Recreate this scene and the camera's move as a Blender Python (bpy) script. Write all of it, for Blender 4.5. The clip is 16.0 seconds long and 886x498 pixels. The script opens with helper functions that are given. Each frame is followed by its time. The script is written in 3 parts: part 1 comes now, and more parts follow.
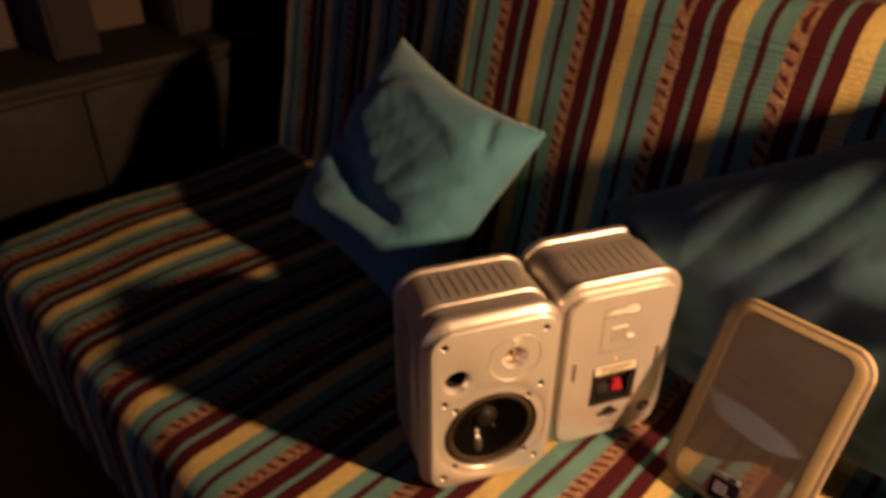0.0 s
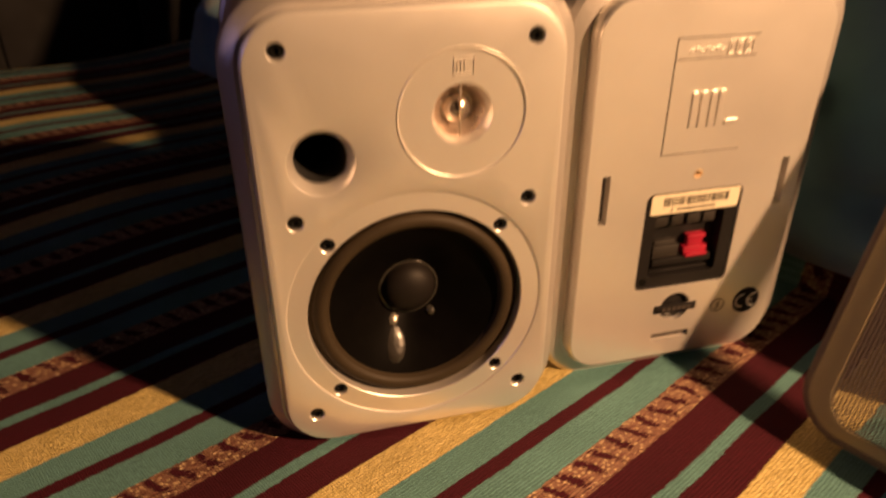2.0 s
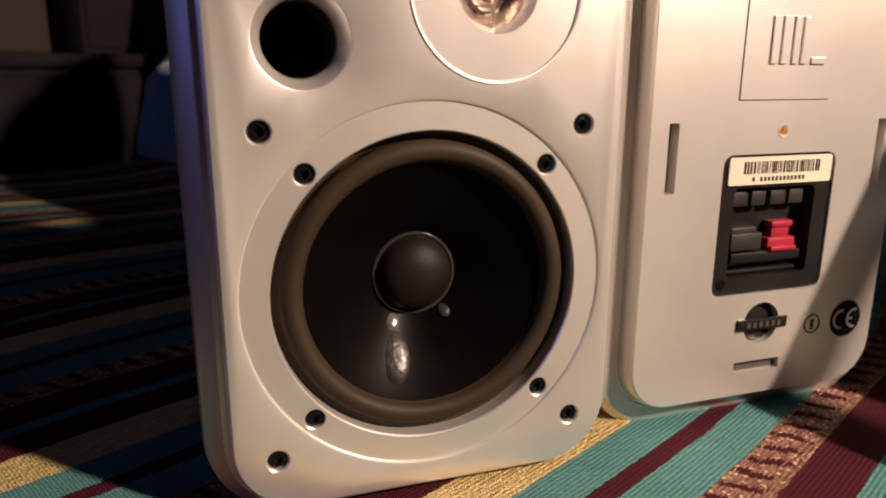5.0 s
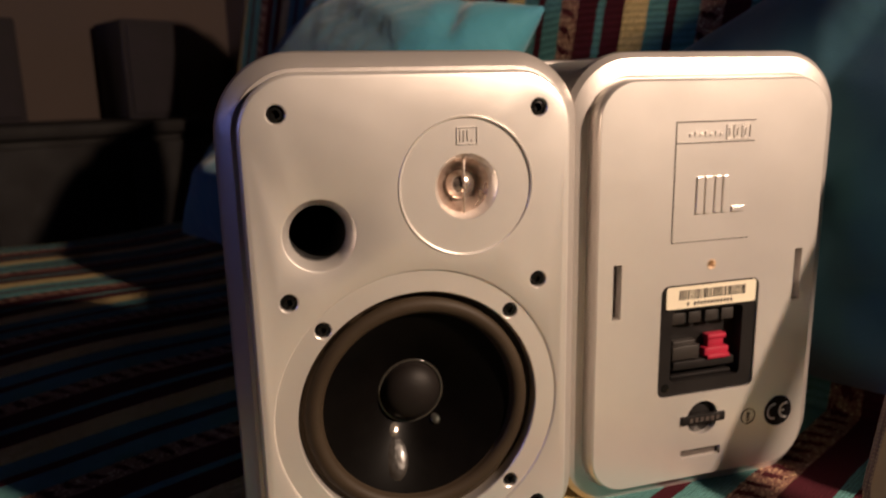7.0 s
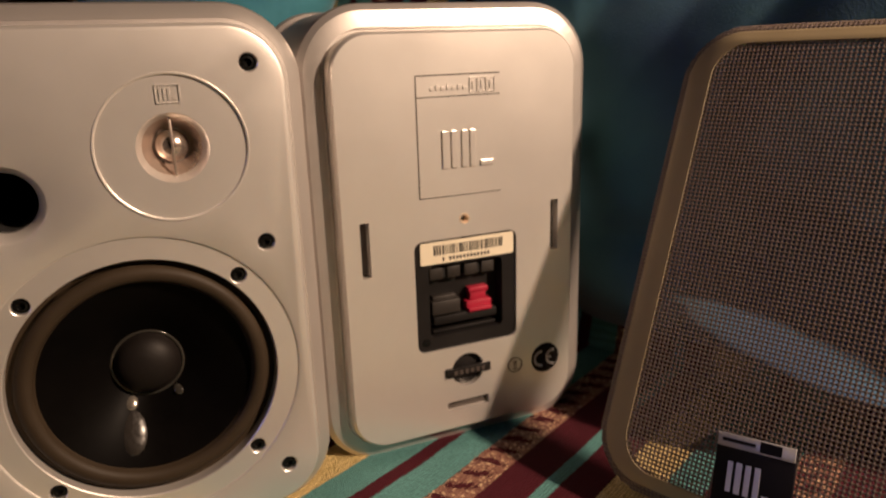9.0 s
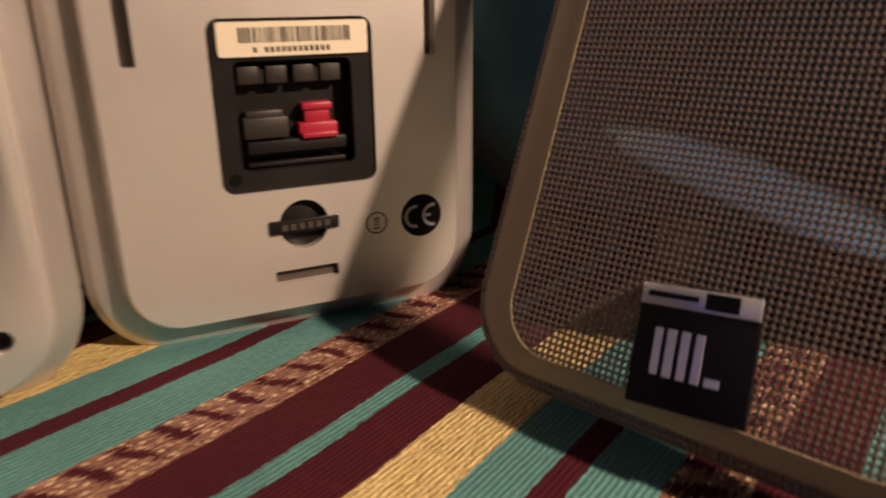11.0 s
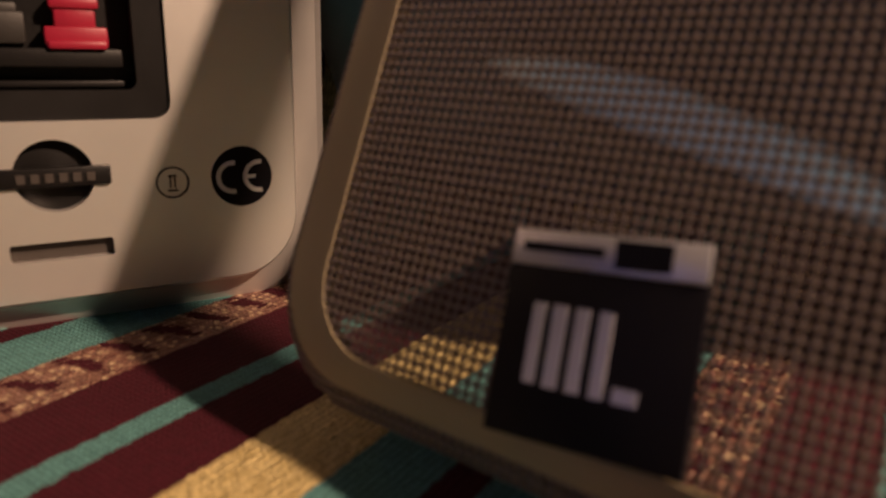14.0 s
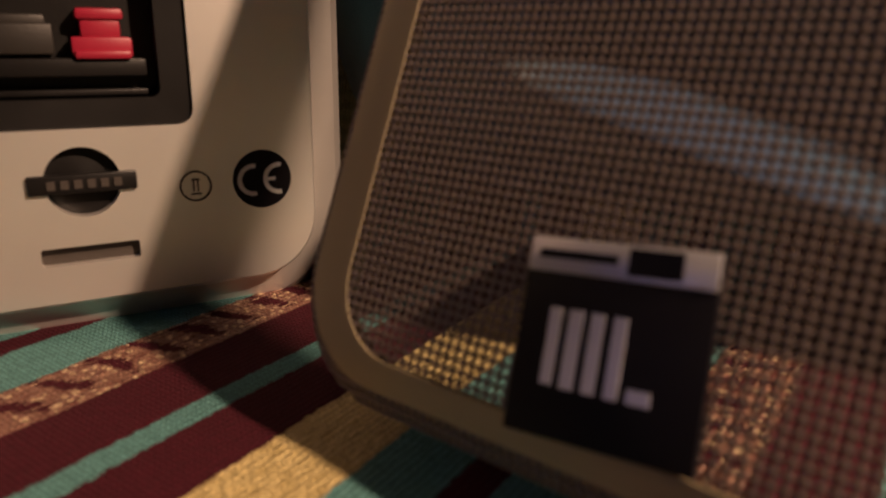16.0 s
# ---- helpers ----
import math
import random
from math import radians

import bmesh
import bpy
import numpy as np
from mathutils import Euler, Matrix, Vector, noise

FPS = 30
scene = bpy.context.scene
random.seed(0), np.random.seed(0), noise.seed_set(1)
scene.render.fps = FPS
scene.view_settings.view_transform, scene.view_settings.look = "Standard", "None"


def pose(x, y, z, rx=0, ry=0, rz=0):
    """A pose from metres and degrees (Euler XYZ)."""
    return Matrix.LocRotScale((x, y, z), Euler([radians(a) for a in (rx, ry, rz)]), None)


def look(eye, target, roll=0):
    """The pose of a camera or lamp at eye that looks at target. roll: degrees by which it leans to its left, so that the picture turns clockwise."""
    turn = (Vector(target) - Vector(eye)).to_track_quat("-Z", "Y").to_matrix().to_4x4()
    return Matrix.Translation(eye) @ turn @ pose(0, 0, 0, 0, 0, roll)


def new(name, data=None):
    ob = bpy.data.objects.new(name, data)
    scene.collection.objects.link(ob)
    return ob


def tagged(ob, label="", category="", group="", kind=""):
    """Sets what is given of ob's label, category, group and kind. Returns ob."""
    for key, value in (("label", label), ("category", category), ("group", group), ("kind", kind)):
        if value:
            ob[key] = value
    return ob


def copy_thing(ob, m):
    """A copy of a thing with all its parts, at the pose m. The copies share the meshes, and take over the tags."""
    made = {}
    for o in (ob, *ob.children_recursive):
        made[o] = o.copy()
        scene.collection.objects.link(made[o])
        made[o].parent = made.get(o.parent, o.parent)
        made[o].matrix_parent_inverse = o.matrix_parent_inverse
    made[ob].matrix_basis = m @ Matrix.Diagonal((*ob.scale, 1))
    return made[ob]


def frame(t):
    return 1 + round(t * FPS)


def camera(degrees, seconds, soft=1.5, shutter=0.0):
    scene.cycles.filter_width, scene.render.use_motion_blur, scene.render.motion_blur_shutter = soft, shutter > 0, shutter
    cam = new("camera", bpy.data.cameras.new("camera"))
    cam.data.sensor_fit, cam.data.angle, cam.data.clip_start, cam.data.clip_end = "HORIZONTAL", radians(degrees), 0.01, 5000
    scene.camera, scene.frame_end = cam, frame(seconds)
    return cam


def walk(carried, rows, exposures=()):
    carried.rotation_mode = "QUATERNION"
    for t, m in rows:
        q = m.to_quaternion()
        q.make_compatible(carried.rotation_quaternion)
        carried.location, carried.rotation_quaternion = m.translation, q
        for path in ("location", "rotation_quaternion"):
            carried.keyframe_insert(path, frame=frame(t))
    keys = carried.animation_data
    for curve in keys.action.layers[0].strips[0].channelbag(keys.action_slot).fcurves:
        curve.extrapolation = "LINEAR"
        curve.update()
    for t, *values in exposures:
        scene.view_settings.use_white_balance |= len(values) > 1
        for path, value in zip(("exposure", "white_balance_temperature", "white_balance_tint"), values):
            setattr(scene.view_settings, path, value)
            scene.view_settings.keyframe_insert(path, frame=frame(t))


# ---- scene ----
cam = camera(63.7, 16.0, soft=1.9, shutter=0.5)
cam.data.dof.use_dof, cam.data.dof.focus_distance, cam.data.dof.aperture_fstop = True, 0.30, 11.0
PATH = [
    (0, (0.022, 0.047, 1.148), (0.571, 1.654, 0.091), 0.4),
    (0.5, (0.061, 0.084, 1.083), (0.677, 1.606, -0.058), 2.8),
    (1, (0.139, 0.176, 0.98), (0.701, 1.675, -0.218), 3.0),
    (1.5, (0.201, 0.254, 0.867), (0.634, 1.845, -0.265), 0.6),
    (2, (0.209, 0.29, 0.723), (0.65, 1.988, -0.237), -0.3),
    (2.5, (0.208, 0.311, 0.644), (0.668, 2.126, -0.063), -1.5),
    (3, (0.208, 0.285, 0.666), (0.675, 2.132, 0.057), -1.7),
    (3.2, (0.202, 0.281, 0.642), (0.698, 2.123, 0.041), -0.5),
    (5.3, (0.199, 0.37, 0.587), (0.817, 2.209, 0.101), 0.1),
    (5.5, (0.195, 0.353, 0.601), (0.783, 2.2, 0.107), -0.0),
    (6, (0.187, 0.322, 0.617), (0.729, 2.183, 0.126), -0.4),
    (6.5, (0.188, 0.304, 0.636), (0.73, 2.173, 0.17), -0.6),
    (7, (0.2, 0.295, 0.657), (0.737, 2.174, 0.232), -1.3),
    (7.5, (0.216, 0.288, 0.661), (0.784, 2.162, 0.252), -1.8),
    (8, (0.26, 0.282, 0.661), (0.95, 2.112, 0.241), -1.5),
    (8.2, (0.271, 0.277, 0.66), (0.996, 2.088, 0.22), -1.3),
    (10.3, (0.32, 0.271, 0.606), (1.081, 1.992, -0.071), -1.8),
    (10.5, (0.336, 0.291, 0.583), (1.126, 2.0, -0.093), -1.0),
    (11, (0.383, 0.344, 0.556), (1.184, 2.052, -0.108), -0.6),
    (11.5, (0.432, 0.373, 0.528), (1.242, 2.077, -0.133), 0.6),
    (12, (0.452, 0.398, 0.501), (1.37, 2.073, -0.093), 2.5),
    (12.5, (0.454, 0.401, 0.501), (1.439, 2.051, -0.053), 1.9),
    (13, (0.452, 0.399, 0.498), (1.438, 2.065, -0.005), 3.4),
    (13.5, (0.448, 0.398, 0.505), (1.433, 2.061, -0.007), 2.4),
    (14, (0.448, 0.397, 0.507), (1.41, 2.059, -0.049), 1.6),
    (14.5, (0.446, 0.395, 0.509), (1.391, 2.063, -0.06), 1.3),
    (15, (0.444, 0.394, 0.51), (1.371, 2.074, -0.055), 1.3),
    (15.5, (0.445, 0.395, 0.512), (1.378, 2.064, -0.075), 0.8),
    (16, (0.444, 0.394, 0.512), (1.378, 2.062, -0.076), 0.9),
]
walk(cam, [(t, look(eye, target, roll)) for t, eye, target, roll in PATH],
     [(0.0, 0.0, 6800, 23), (1.5, -0.03, 6850, 24), (2.5, 0.07, 6250, 15), (3.2, 0.1, 5350, 12), (5.3, 0.1, 4400, 11), (7.0, -0.1, 4550, 11), (8.2, -0.38, 4650, 11), (10.5, -0.2, 4700, 12), (12.0, -0.5, 4650, 15), (14.0, -0.52, 4950, 17), (16.0, -0.54, 5050, 17)])

# ---------------------------------------------------------------- light
world = bpy.data.worlds.new("evening")
scene.world = world
world.use_nodes = True
world.node_tree.nodes["Background"].inputs[0].default_value = (0.34, 0.28, 0.56, 1)
world.node_tree.nodes["Background"].inputs[1].default_value = 1.5

lamp_data = bpy.data.lights.new("reading_lamp_bulb", "SPOT")
lamp_data.energy, lamp_data.shadow_soft_size, lamp_data.color = 120.0, 0.030, (1.0, 0.575, 0.265)
lamp_data.spot_size, lamp_data.spot_blend = radians(105), 0.6
lamp = new("reading_lamp_bulb", lamp_data)
lamp.matrix_world = look((0.99, -0.135, 1.13), (0.36, 0.72, 0.50))

# ---------------------------------------------------------------- helpers
TH = 27.0                       # the sofa's turn against the loudspeakers
SOFA = pose(0, 0, 0, 0, 0, TH)
SEAT = 0.420


def sofa_pt(u, v, z):
    return SOFA @ Vector((u, v, z))


def finish(bm, smooth=True, angle=35):
    bmesh.ops.recalc_face_normals(bm, faces=bm.faces[:])
    lim = radians(angle)
    for f in bm.faces:
        f.smooth = smooth
    for e in bm.edges:
        e.smooth = smooth and not (len(e.link_faces) == 2 and e.calc_face_angle(0) > lim)


def part(name, bm, material, parent=None, label="", smooth=True, angle=35, fix=True):
    if fix:
        finish(bm, smooth, angle)
    me = bpy.data.meshes.new(name)
    bm.to_mesh(me)
    bm.free()
    me.materials.append(material)
    ob = new(name, me)
    if parent is not None:
        ob.parent = parent
    return tagged(ob, label)


def empty(name, m, **tags):
    ob = new(name)
    ob.empty_display_size = 0.05
    ob.matrix_world = m
    return tagged(ob, **tags)


def rrect(w, h, r, n=10, cx=0.0, cz=0.0):
    """Rounded rectangle in x and z, anticlockwise."""
    pts = []
    for sx, sz, a0 in ((1, 1, 0), (-1, 1, 90), (-1, -1, 180), (1, -1, 270)):
        for i in range(n + 1):
            a = radians(a0 + 90 * i / n)
            pts.append((cx + sx * (w / 2 - r) + r * math.cos(a), cz + sz * (h / 2 - r) + r * math.sin(a)))
    return pts


def circle(r, n=48, cx=0.0, cz=0.0):
    return [(cx + r * math.cos(2 * math.pi * i / n), cz + r * math.sin(2 * math.pi * i / n)) for i in range(n)]


def loft(bm, rings, close=True, cap0=False, cap1=False):
    vs = [[bm.verts.new(p) for p in ring] for ring in rings]
    n = len(vs[0])
    for a, b in zip(vs, vs[1:]):
        for i in range(n if close else n - 1):
            j = (i + 1) % n
            bm.faces.new((a[i], a[j], b[j], b[i]))
    if cap0:
        bm.faces.new(vs[0])
    if cap1:
        bm.faces.new(vs[-1])
    return vs


def flat(pts, y):
    return [(x, y, z) for x, z in pts]


def sheet(bm, outer, holes, y):
    """A flat face at depth y with holes through it."""
    edges = []
    for loop in [outer, *holes]:
        vs = [bm.verts.new((x, y, z)) for x, z in loop]
        edges += [bm.edges.new((vs[i], vs[(i + 1) % len(vs)])) for i in range(len(vs))]
    bmesh.ops.triangle_fill(bm, use_beauty=True, use_dissolve=False, edges=edges)


def weld(bm, d=1e-5):
    bmesh.ops.remove_doubles(bm, verts=bm.verts[:], dist=d)


def box(bm, x0, x1, y0, y1, z0, z1, bevel=0.0):
    made = bmesh.ops.create_cube(bm, size=1.0)["verts"]
    for v in made:
        v.co = Vector((x0 + (v.co.x + 0.5) * (x1 - x0), y0 + (v.co.y + 0.5) * (y1 - y0), z0 + (v.co.z + 0.5) * (z1 - z0)))
    if bevel:
        es = list({e for v in made for e in v.link_edges})
        bmesh.ops.bevel(bm, geom=es, offset=bevel, segments=2, affect="EDGES", profile=0.5)


def lathe(bm, profile, cx, cz, n=64):
    """Turn (radius, depth) pairs about the y direction."""
    loft(bm, [[(x, y, z) for x, z in circle(max(r, 1e-5), n, cx, cz)] for r, y in profile])


# ---------------------------------------------------------------- materials
def material(name):
    m = bpy.data.materials.new(name)
    m.use_nodes = True
    nt = m.node_tree
    return m, nt, nt.nodes["Principled BSDF"]


def node(nt, kind, **values):
    n = nt.nodes.new(kind)
    for key, value in values.items():
        n.inputs[key].default_value = value
    return n


def ramp(nt, fac, stops, mode="LINEAR"):
    r = nt.nodes.new("ShaderNodeValToRGB")
    r.color_ramp.interpolation = mode
    el = r.color_ramp.elements
    while len(el) < len(stops):
        el.new(0.5)
    for e, (p, c) in zip(el, stops):
        e.position, e.color = p, (c, c, c, 1) if isinstance(c, (int, float)) else (*c, 1)
    nt.links.new(fac, r.inputs[0])
    return r


def mix(nt, fac, a, b, blend="MIX"):
    m = nt.nodes.new("ShaderNodeMix")
    m.data_type, m.blend_type = "RGBA", blend
    for i, s in ((0, fac), (6, a), (7, b)):
        if isinstance(s, (int, float)):
            m.inputs[i].default_value = s
        elif isinstance(s, tuple):
            m.inputs[i].default_value = (*s, 1)
        else:
            nt.links.new(s, m.inputs[i])
    return m.outputs[2]


def mth(nt, op, a, b=0.0, c=0.0):
    m = nt.nodes.new("ShaderNodeMath")
    m.operation = op
    for i, s in enumerate((a, b, c)):
        if isinstance(s, (int, float)):
            m.inputs[i].default_value = s
        else:
            nt.links.new(s, m.inputs[i])
    return m.outputs[0]


def bump(nt, bsdf, height, strength=0.3, distance=0.001, normal=None):
    b = node(nt, "ShaderNodeBump", Strength=strength, Distance=distance)
    nt.links.new(height, b.inputs["Height"])
    if normal:
        nt.links.new(normal, b.inputs["Normal"])
    if bsdf:
        nt.links.new(b.outputs[0], bsdf.inputs["Normal"])
    return b.outputs[0]


def coords(nt):
    return nt.nodes.new("ShaderNodeTexCoord").outputs["Object"]


def plain(name, colour, rough, metal=0.0, grain=900.0, depth=0.15, vary=0.12, coat=0.0, smear=25.0, uneven=0.07):
    """A surface with fine grain and broad, faint unevenness."""
    m, nt, b = material(name)
    co = coords(nt)
    fine = node(nt, "ShaderNodeTexNoise", Scale=grain, Detail=3.0)
    broad = node(nt, "ShaderNodeTexNoise", Scale=smear, Detail=5.0, Roughness=0.65)
    for n in (fine, broad):
        nt.links.new(co, n.inputs["Vector"])
    dark = tuple(c * (1 - vary) for c in colour)
    light = tuple(min(1, c * (1 + vary)) for c in colour)
    nt.links.new(mix(nt, ramp(nt, broad.outputs[0], ((0.3, 0.0), (0.7, 1.0))).outputs[0], dark, light), b.inputs["Base Color"])
    rr = ramp(nt, broad.outputs[0], ((0.3, max(0.02, rough - uneven)), (0.7, min(1, rough + uneven))))
    nt.links.new(rr.outputs[0], b.inputs["Roughness"])
    b.inputs["Metallic"].default_value = metal
    b.inputs["Coat Weight"].default_value = coat
    bump(nt, b, fine.outputs[0], depth, 0.0003)
    return m


silver = plain("silver_paint", (0.83, 0.80, 0.76), 0.35, 0.70, grain=2600, depth=0.12, vary=0.02, uneven=0.015)
silver_body = plain("silver_shell", (0.62, 0.585, 0.555), 0.37, 0.72, grain=1500, depth=0.35, vary=0.03, uneven=0.02)
black_plastic = plain("black_plastic", (0.011, 0.010, 0.010), 0.42, grain=1500, depth=0.2, vary=0.2)
black_plastic.node_tree.nodes["Principled BSDF"].inputs["Specular IOR Level"].default_value = 0.25
hole_black = plain("hole_black", (0.006, 0.006, 0.006), 0.8)
cone_black = plain("cone_black", (0.003, 0.0026, 0.0024), 0.40, grain=260, depth=0.05, vary=0.3, coat=0.014)
cone_black.node_tree.nodes["Principled BSDF"].inputs["Specular IOR Level"].default_value = 0.025
cone_black.node_tree.nodes["Principled BSDF"].inputs["Coat Roughness"].default_value = 0.19
rubber = plain("surround_rubber", (0.036, 0.026, 0.015), 0.55, grain=900, depth=0.25, vary=0.15)
rubber.node_tree.nodes["Principled BSDF"].inputs["Specular IOR Level"].default_value = 0.2
glue = plain("glue", (0.03, 0.028, 0.024), 0.12, coat=0.6)
cap_black = plain("cap_black", (0.010, 0.008, 0.007), 0.55, grain=700)
cap_black.node_tree.nodes["Principled BSDF"].inputs["Specular IOR Level"].default_value = 0.2
# glossier patch material that stands in for the lamp's highlight on the cone
cone_highlight = plain("cone_highlight", (0.022, 0.019, 0.016), 0.34, grain=420, depth=0.9, coat=0.35)
solder = plain("solder", (0.46, 0.42, 0.36), 0.22, 0.8, grain=500, depth=0.5)
screw_black = plain("screw_black", (0.012, 0.012, 0.012), 0.22, 0.6)
horn_metal = plain("horn_metal", (0.70, 0.60, 0.52), 0.33, 0.85, vary=0.06)
dome_metal = plain("dome_metal", (0.78, 0.66, 0.57), 0.24, 0.9)
red_plastic = plain("red_plastic", (0.30, 0.010, 0.030), 0.4, grain=1200)
grey_plastic = plain("clip_grey", (0.020, 0.017, 0.015), 0.5)
brass = plain("brass", (0.80, 0.66, 0.48), 0.3, 0.4)
sticker = plain("sticker_paper", (0.72, 0.66, 0.50), 0.5, grain=1200, vary=0.05)
ink = plain("ink_black", (0.02, 0.018, 0.016), 0.5)
white_ink = plain("white_ink", (0.75, 0.74, 0.70), 0.45)
badge_black = plain("badge_black", (0.008, 0.007, 0.010), 0.5)
badge_black.node_tree.nodes["Principled BSDF"].inputs["Specular IOR Level"].default_value = 0.12
badge_silver = plain("badge_silver", (0.55, 0.54, 0.56), 0.35, 0.4)
groove_grey = plain("groove_grey", (0.055, 0.045, 0.038), 0.6)
mesh_paint = plain("grille_mesh", (0.150, 0.115, 0.098), 0.7, 0.0, vary=0.1)
rim_plastic = plain("grille_rim", (0.31, 0.25, 0.135), 0.65, grain=1200, vary=0.08)

# striped upholstery: the stripes lie along x, and repeat along y
STRIPE_START, STRIPE = 0.265, 0.1507


def upholstery():
    m, nt, b = material("striped_upholstery")
    co = coords(nt)
    sep = nt.nodes.new("ShaderNodeSeparateXYZ")
    nt.links.new(co, sep.inputs[0])
    wob = node(nt, "ShaderNodeTexNoise", Scale=9.0, Detail=2.0)
    nt.links.new(co, wob.inputs["Vector"])
    fuzz = node(nt, "ShaderNodeTexNoise", Scale=420.0, Detail=2.0)
    nt.links.new(co, fuzz.inputs["Vector"])
    v = mth(nt, "ADD", sep.outputs[1], mth(nt, "MULTIPLY", mth(nt, "SUBTRACT", wob.outputs[0], 0.5), 0.007))
    v = mth(nt, "ADD", v, mth(nt, "MULTIPLY", mth(nt, "SUBTRACT", fuzz.outputs[0], 0.5), 0.0022))
    s = mth(nt, "DIVIDE", mth(nt, "SUBTRACT", STRIPE_START, v), STRIPE)
    s = mth(nt, "FRACT", mth(nt, "ADD", s, 40.0))
    along = mth(nt, "ADD", sep.outputs[0], mth(nt, "MULTIPLY", sep.outputs[2], -1.0))
    gold, teal, maroon = (0.58, 0.43, 0.19), (0.12, 0.275, 0.27), (0.060, 0.005, 0.012)
    base = ramp(nt, s, ((0.0, gold), (0.166, teal), (0.300, maroon), (0.362, teal), (0.509, maroon), (0.652, maroon), (0.804, teal), (0.858, maroon)), "CONSTANT")
    # the rope-like stripe of pinkish twists on maroon
    sp = mth(nt, "DIVIDE", mth(nt, "SUBTRACT", s, 0.509), 0.143)
    lay = nt.nodes.new("ShaderNodeMapping")
    lay.inputs["Scale"].default_value = (160.0, 1050.0, 160.0)
    nt.links.new(co, lay.inputs["Vector"])
    strand = node(nt, "ShaderNodeTexNoise", Scale=1.0, Detail=3.0)
    nt.links.new(lay.outputs[0], strand.inputs["Vector"])
    sway = node(nt, "ShaderNodeTexNoise", Scale=60.0, Detail=2.0)
    nt.links.new(co, sway.inputs["Vector"])
    rag = mth(nt, "MULTIPLY", mth(nt, "SUBTRACT", sway.outputs[0], 0.5), 0.7)
    twist = mth(nt, "FRACT", mth(nt, "ADD", mth(nt, "ADD", mth(nt, "DIVIDE", along, 0.0145), mth(nt, "MULTIPLY", sp, -0.6)), rag))
    on = mth(nt, "LESS_THAN", mth(nt, "ABSOLUTE", mth(nt, "SUBTRACT", sp, 0.5)), 0.5)
    speck = node(nt, "ShaderNodeTexVoronoi", Scale=620.0)
    nt.links.new(co, speck.inputs["Vector"])
    d1 = mth(nt, "DIVIDE", mth(nt, "SUBTRACT", twist, 0.5), 0.21)
    d2 = mth(nt, "DIVIDE", mth(nt, "SUBTRACT", sp, 0.40), 0.44)
    blot = mth(nt, "ADD", mth(nt, "MULTIPLY", d1, d1), mth(nt, "MULTIPLY", d2, d2))
    blot = mth(nt, "ADD", blot, mth(nt, "MULTIPLY", mth(nt, "SUBTRACT", strand.outputs[0], 0.5), 5.0))
    tw = mth(nt, "GREATER_THAN", blot, 1.0)
    spark = ramp(nt, strand.outputs[0], ((0.35, 0.0), (0.68, 1.0))).outputs[0]
    pink = mix(nt, spark, (0.13, 0.035, 0.03), (0.42, 0.25, 0.16))
    fleck = node(nt, "ShaderNodeTexVoronoi", Scale=330.0)
    nt.links.new(co, fleck.inputs["Vector"])
    glint = mth(nt, "LESS_THAN", fleck.outputs[0], 0.30)
    pink = mix(nt, mth(nt, "MULTIPLY", glint, 0.8), pink, (0.86, 0.66, 0.38))
    col = mix(nt, mth(nt, "MULTIPLY", on, tw), base.outputs[0], pink)
    col = mix(nt, mth(nt, "MULTIPLY", mth(nt, "LESS_THAN", s, 0.166), 1.0), col, mix(nt, spark, (0.50, 0.38, 0.13), (0.84, 0.68, 0.29)))
    # thread by thread variation and broad wear
    grain = node(nt, "ShaderNodeTexNoise", Scale=700.0, Detail=3.0)
    nt.links.new(co, grain.inputs["Vector"])
    wear = node(nt, "ShaderNodeTexNoise", Scale=14.0, Detail=6.0)
    nt.links.new(co, wear.inputs["Vector"])
    shade = mth(nt, "MULTIPLY", ramp(nt, grain.outputs[0], ((0.3, 0.75), (0.72, 1.2))).outputs[0], ramp(nt, wear.outputs[0], ((0.3, 0.82), (0.7, 1.12))).outputs[0])
    # coarse over-and-under of the weave
    weft = node(nt, "ShaderNodeTexWave", Scale=150.0, Distortion=1.2, Detail=1.0)
    weft.bands_direction = "Y"
    warp = node(nt, "ShaderNodeTexWave", Scale=210.0, Distortion=1.2, Detail=1.0)
    warp.bands_direction = "X"
    for n in (weft, warp):
        nt.links.new(co, n.inputs["Vector"])
    cross = mth(nt, "MULTIPLY", weft.outputs[1], warp.outputs[1])
    shade = mth(nt, "MULTIPLY", shade, ramp(nt, cross, ((0.0, 0.72), (0.55, 1.12))).outputs[0])
    gray = nt.nodes.new("ShaderNodeCombineColor")
    for i in range(3):
        nt.links.new(shade, gray.inputs[i])
    nt.links.new(mix(nt, 1.0, col, gray.outputs[0], "MULTIPLY"), b.inputs["Base Color"])
    is_gold = mth(nt, "MAXIMUM", mth(nt, "LESS_THAN", s, 0.166), mth(nt, "MULTIPLY", on, tw))
    nt.links.new(mth(nt, "SUBTRACT", 0.9, mth(nt, "MULTIPLY", is_gold, 0.56)), b.inputs["Roughness"])
    b.inputs["Specular IOR Level"].default_value = 0.22
    h = mth(nt, "ADD", mth(nt, "MULTIPLY", cross, 1.1), mth(nt, "MULTIPLY", grain.outputs[0], 0.8))
    h = mth(nt, "ADD", h, mth(nt, "MULTIPLY", is_gold, mth(nt, "MULTIPLY", speck.outputs[0], 1.7)))
    bump(nt, b, h, 0.6, 0.0009)
    return m


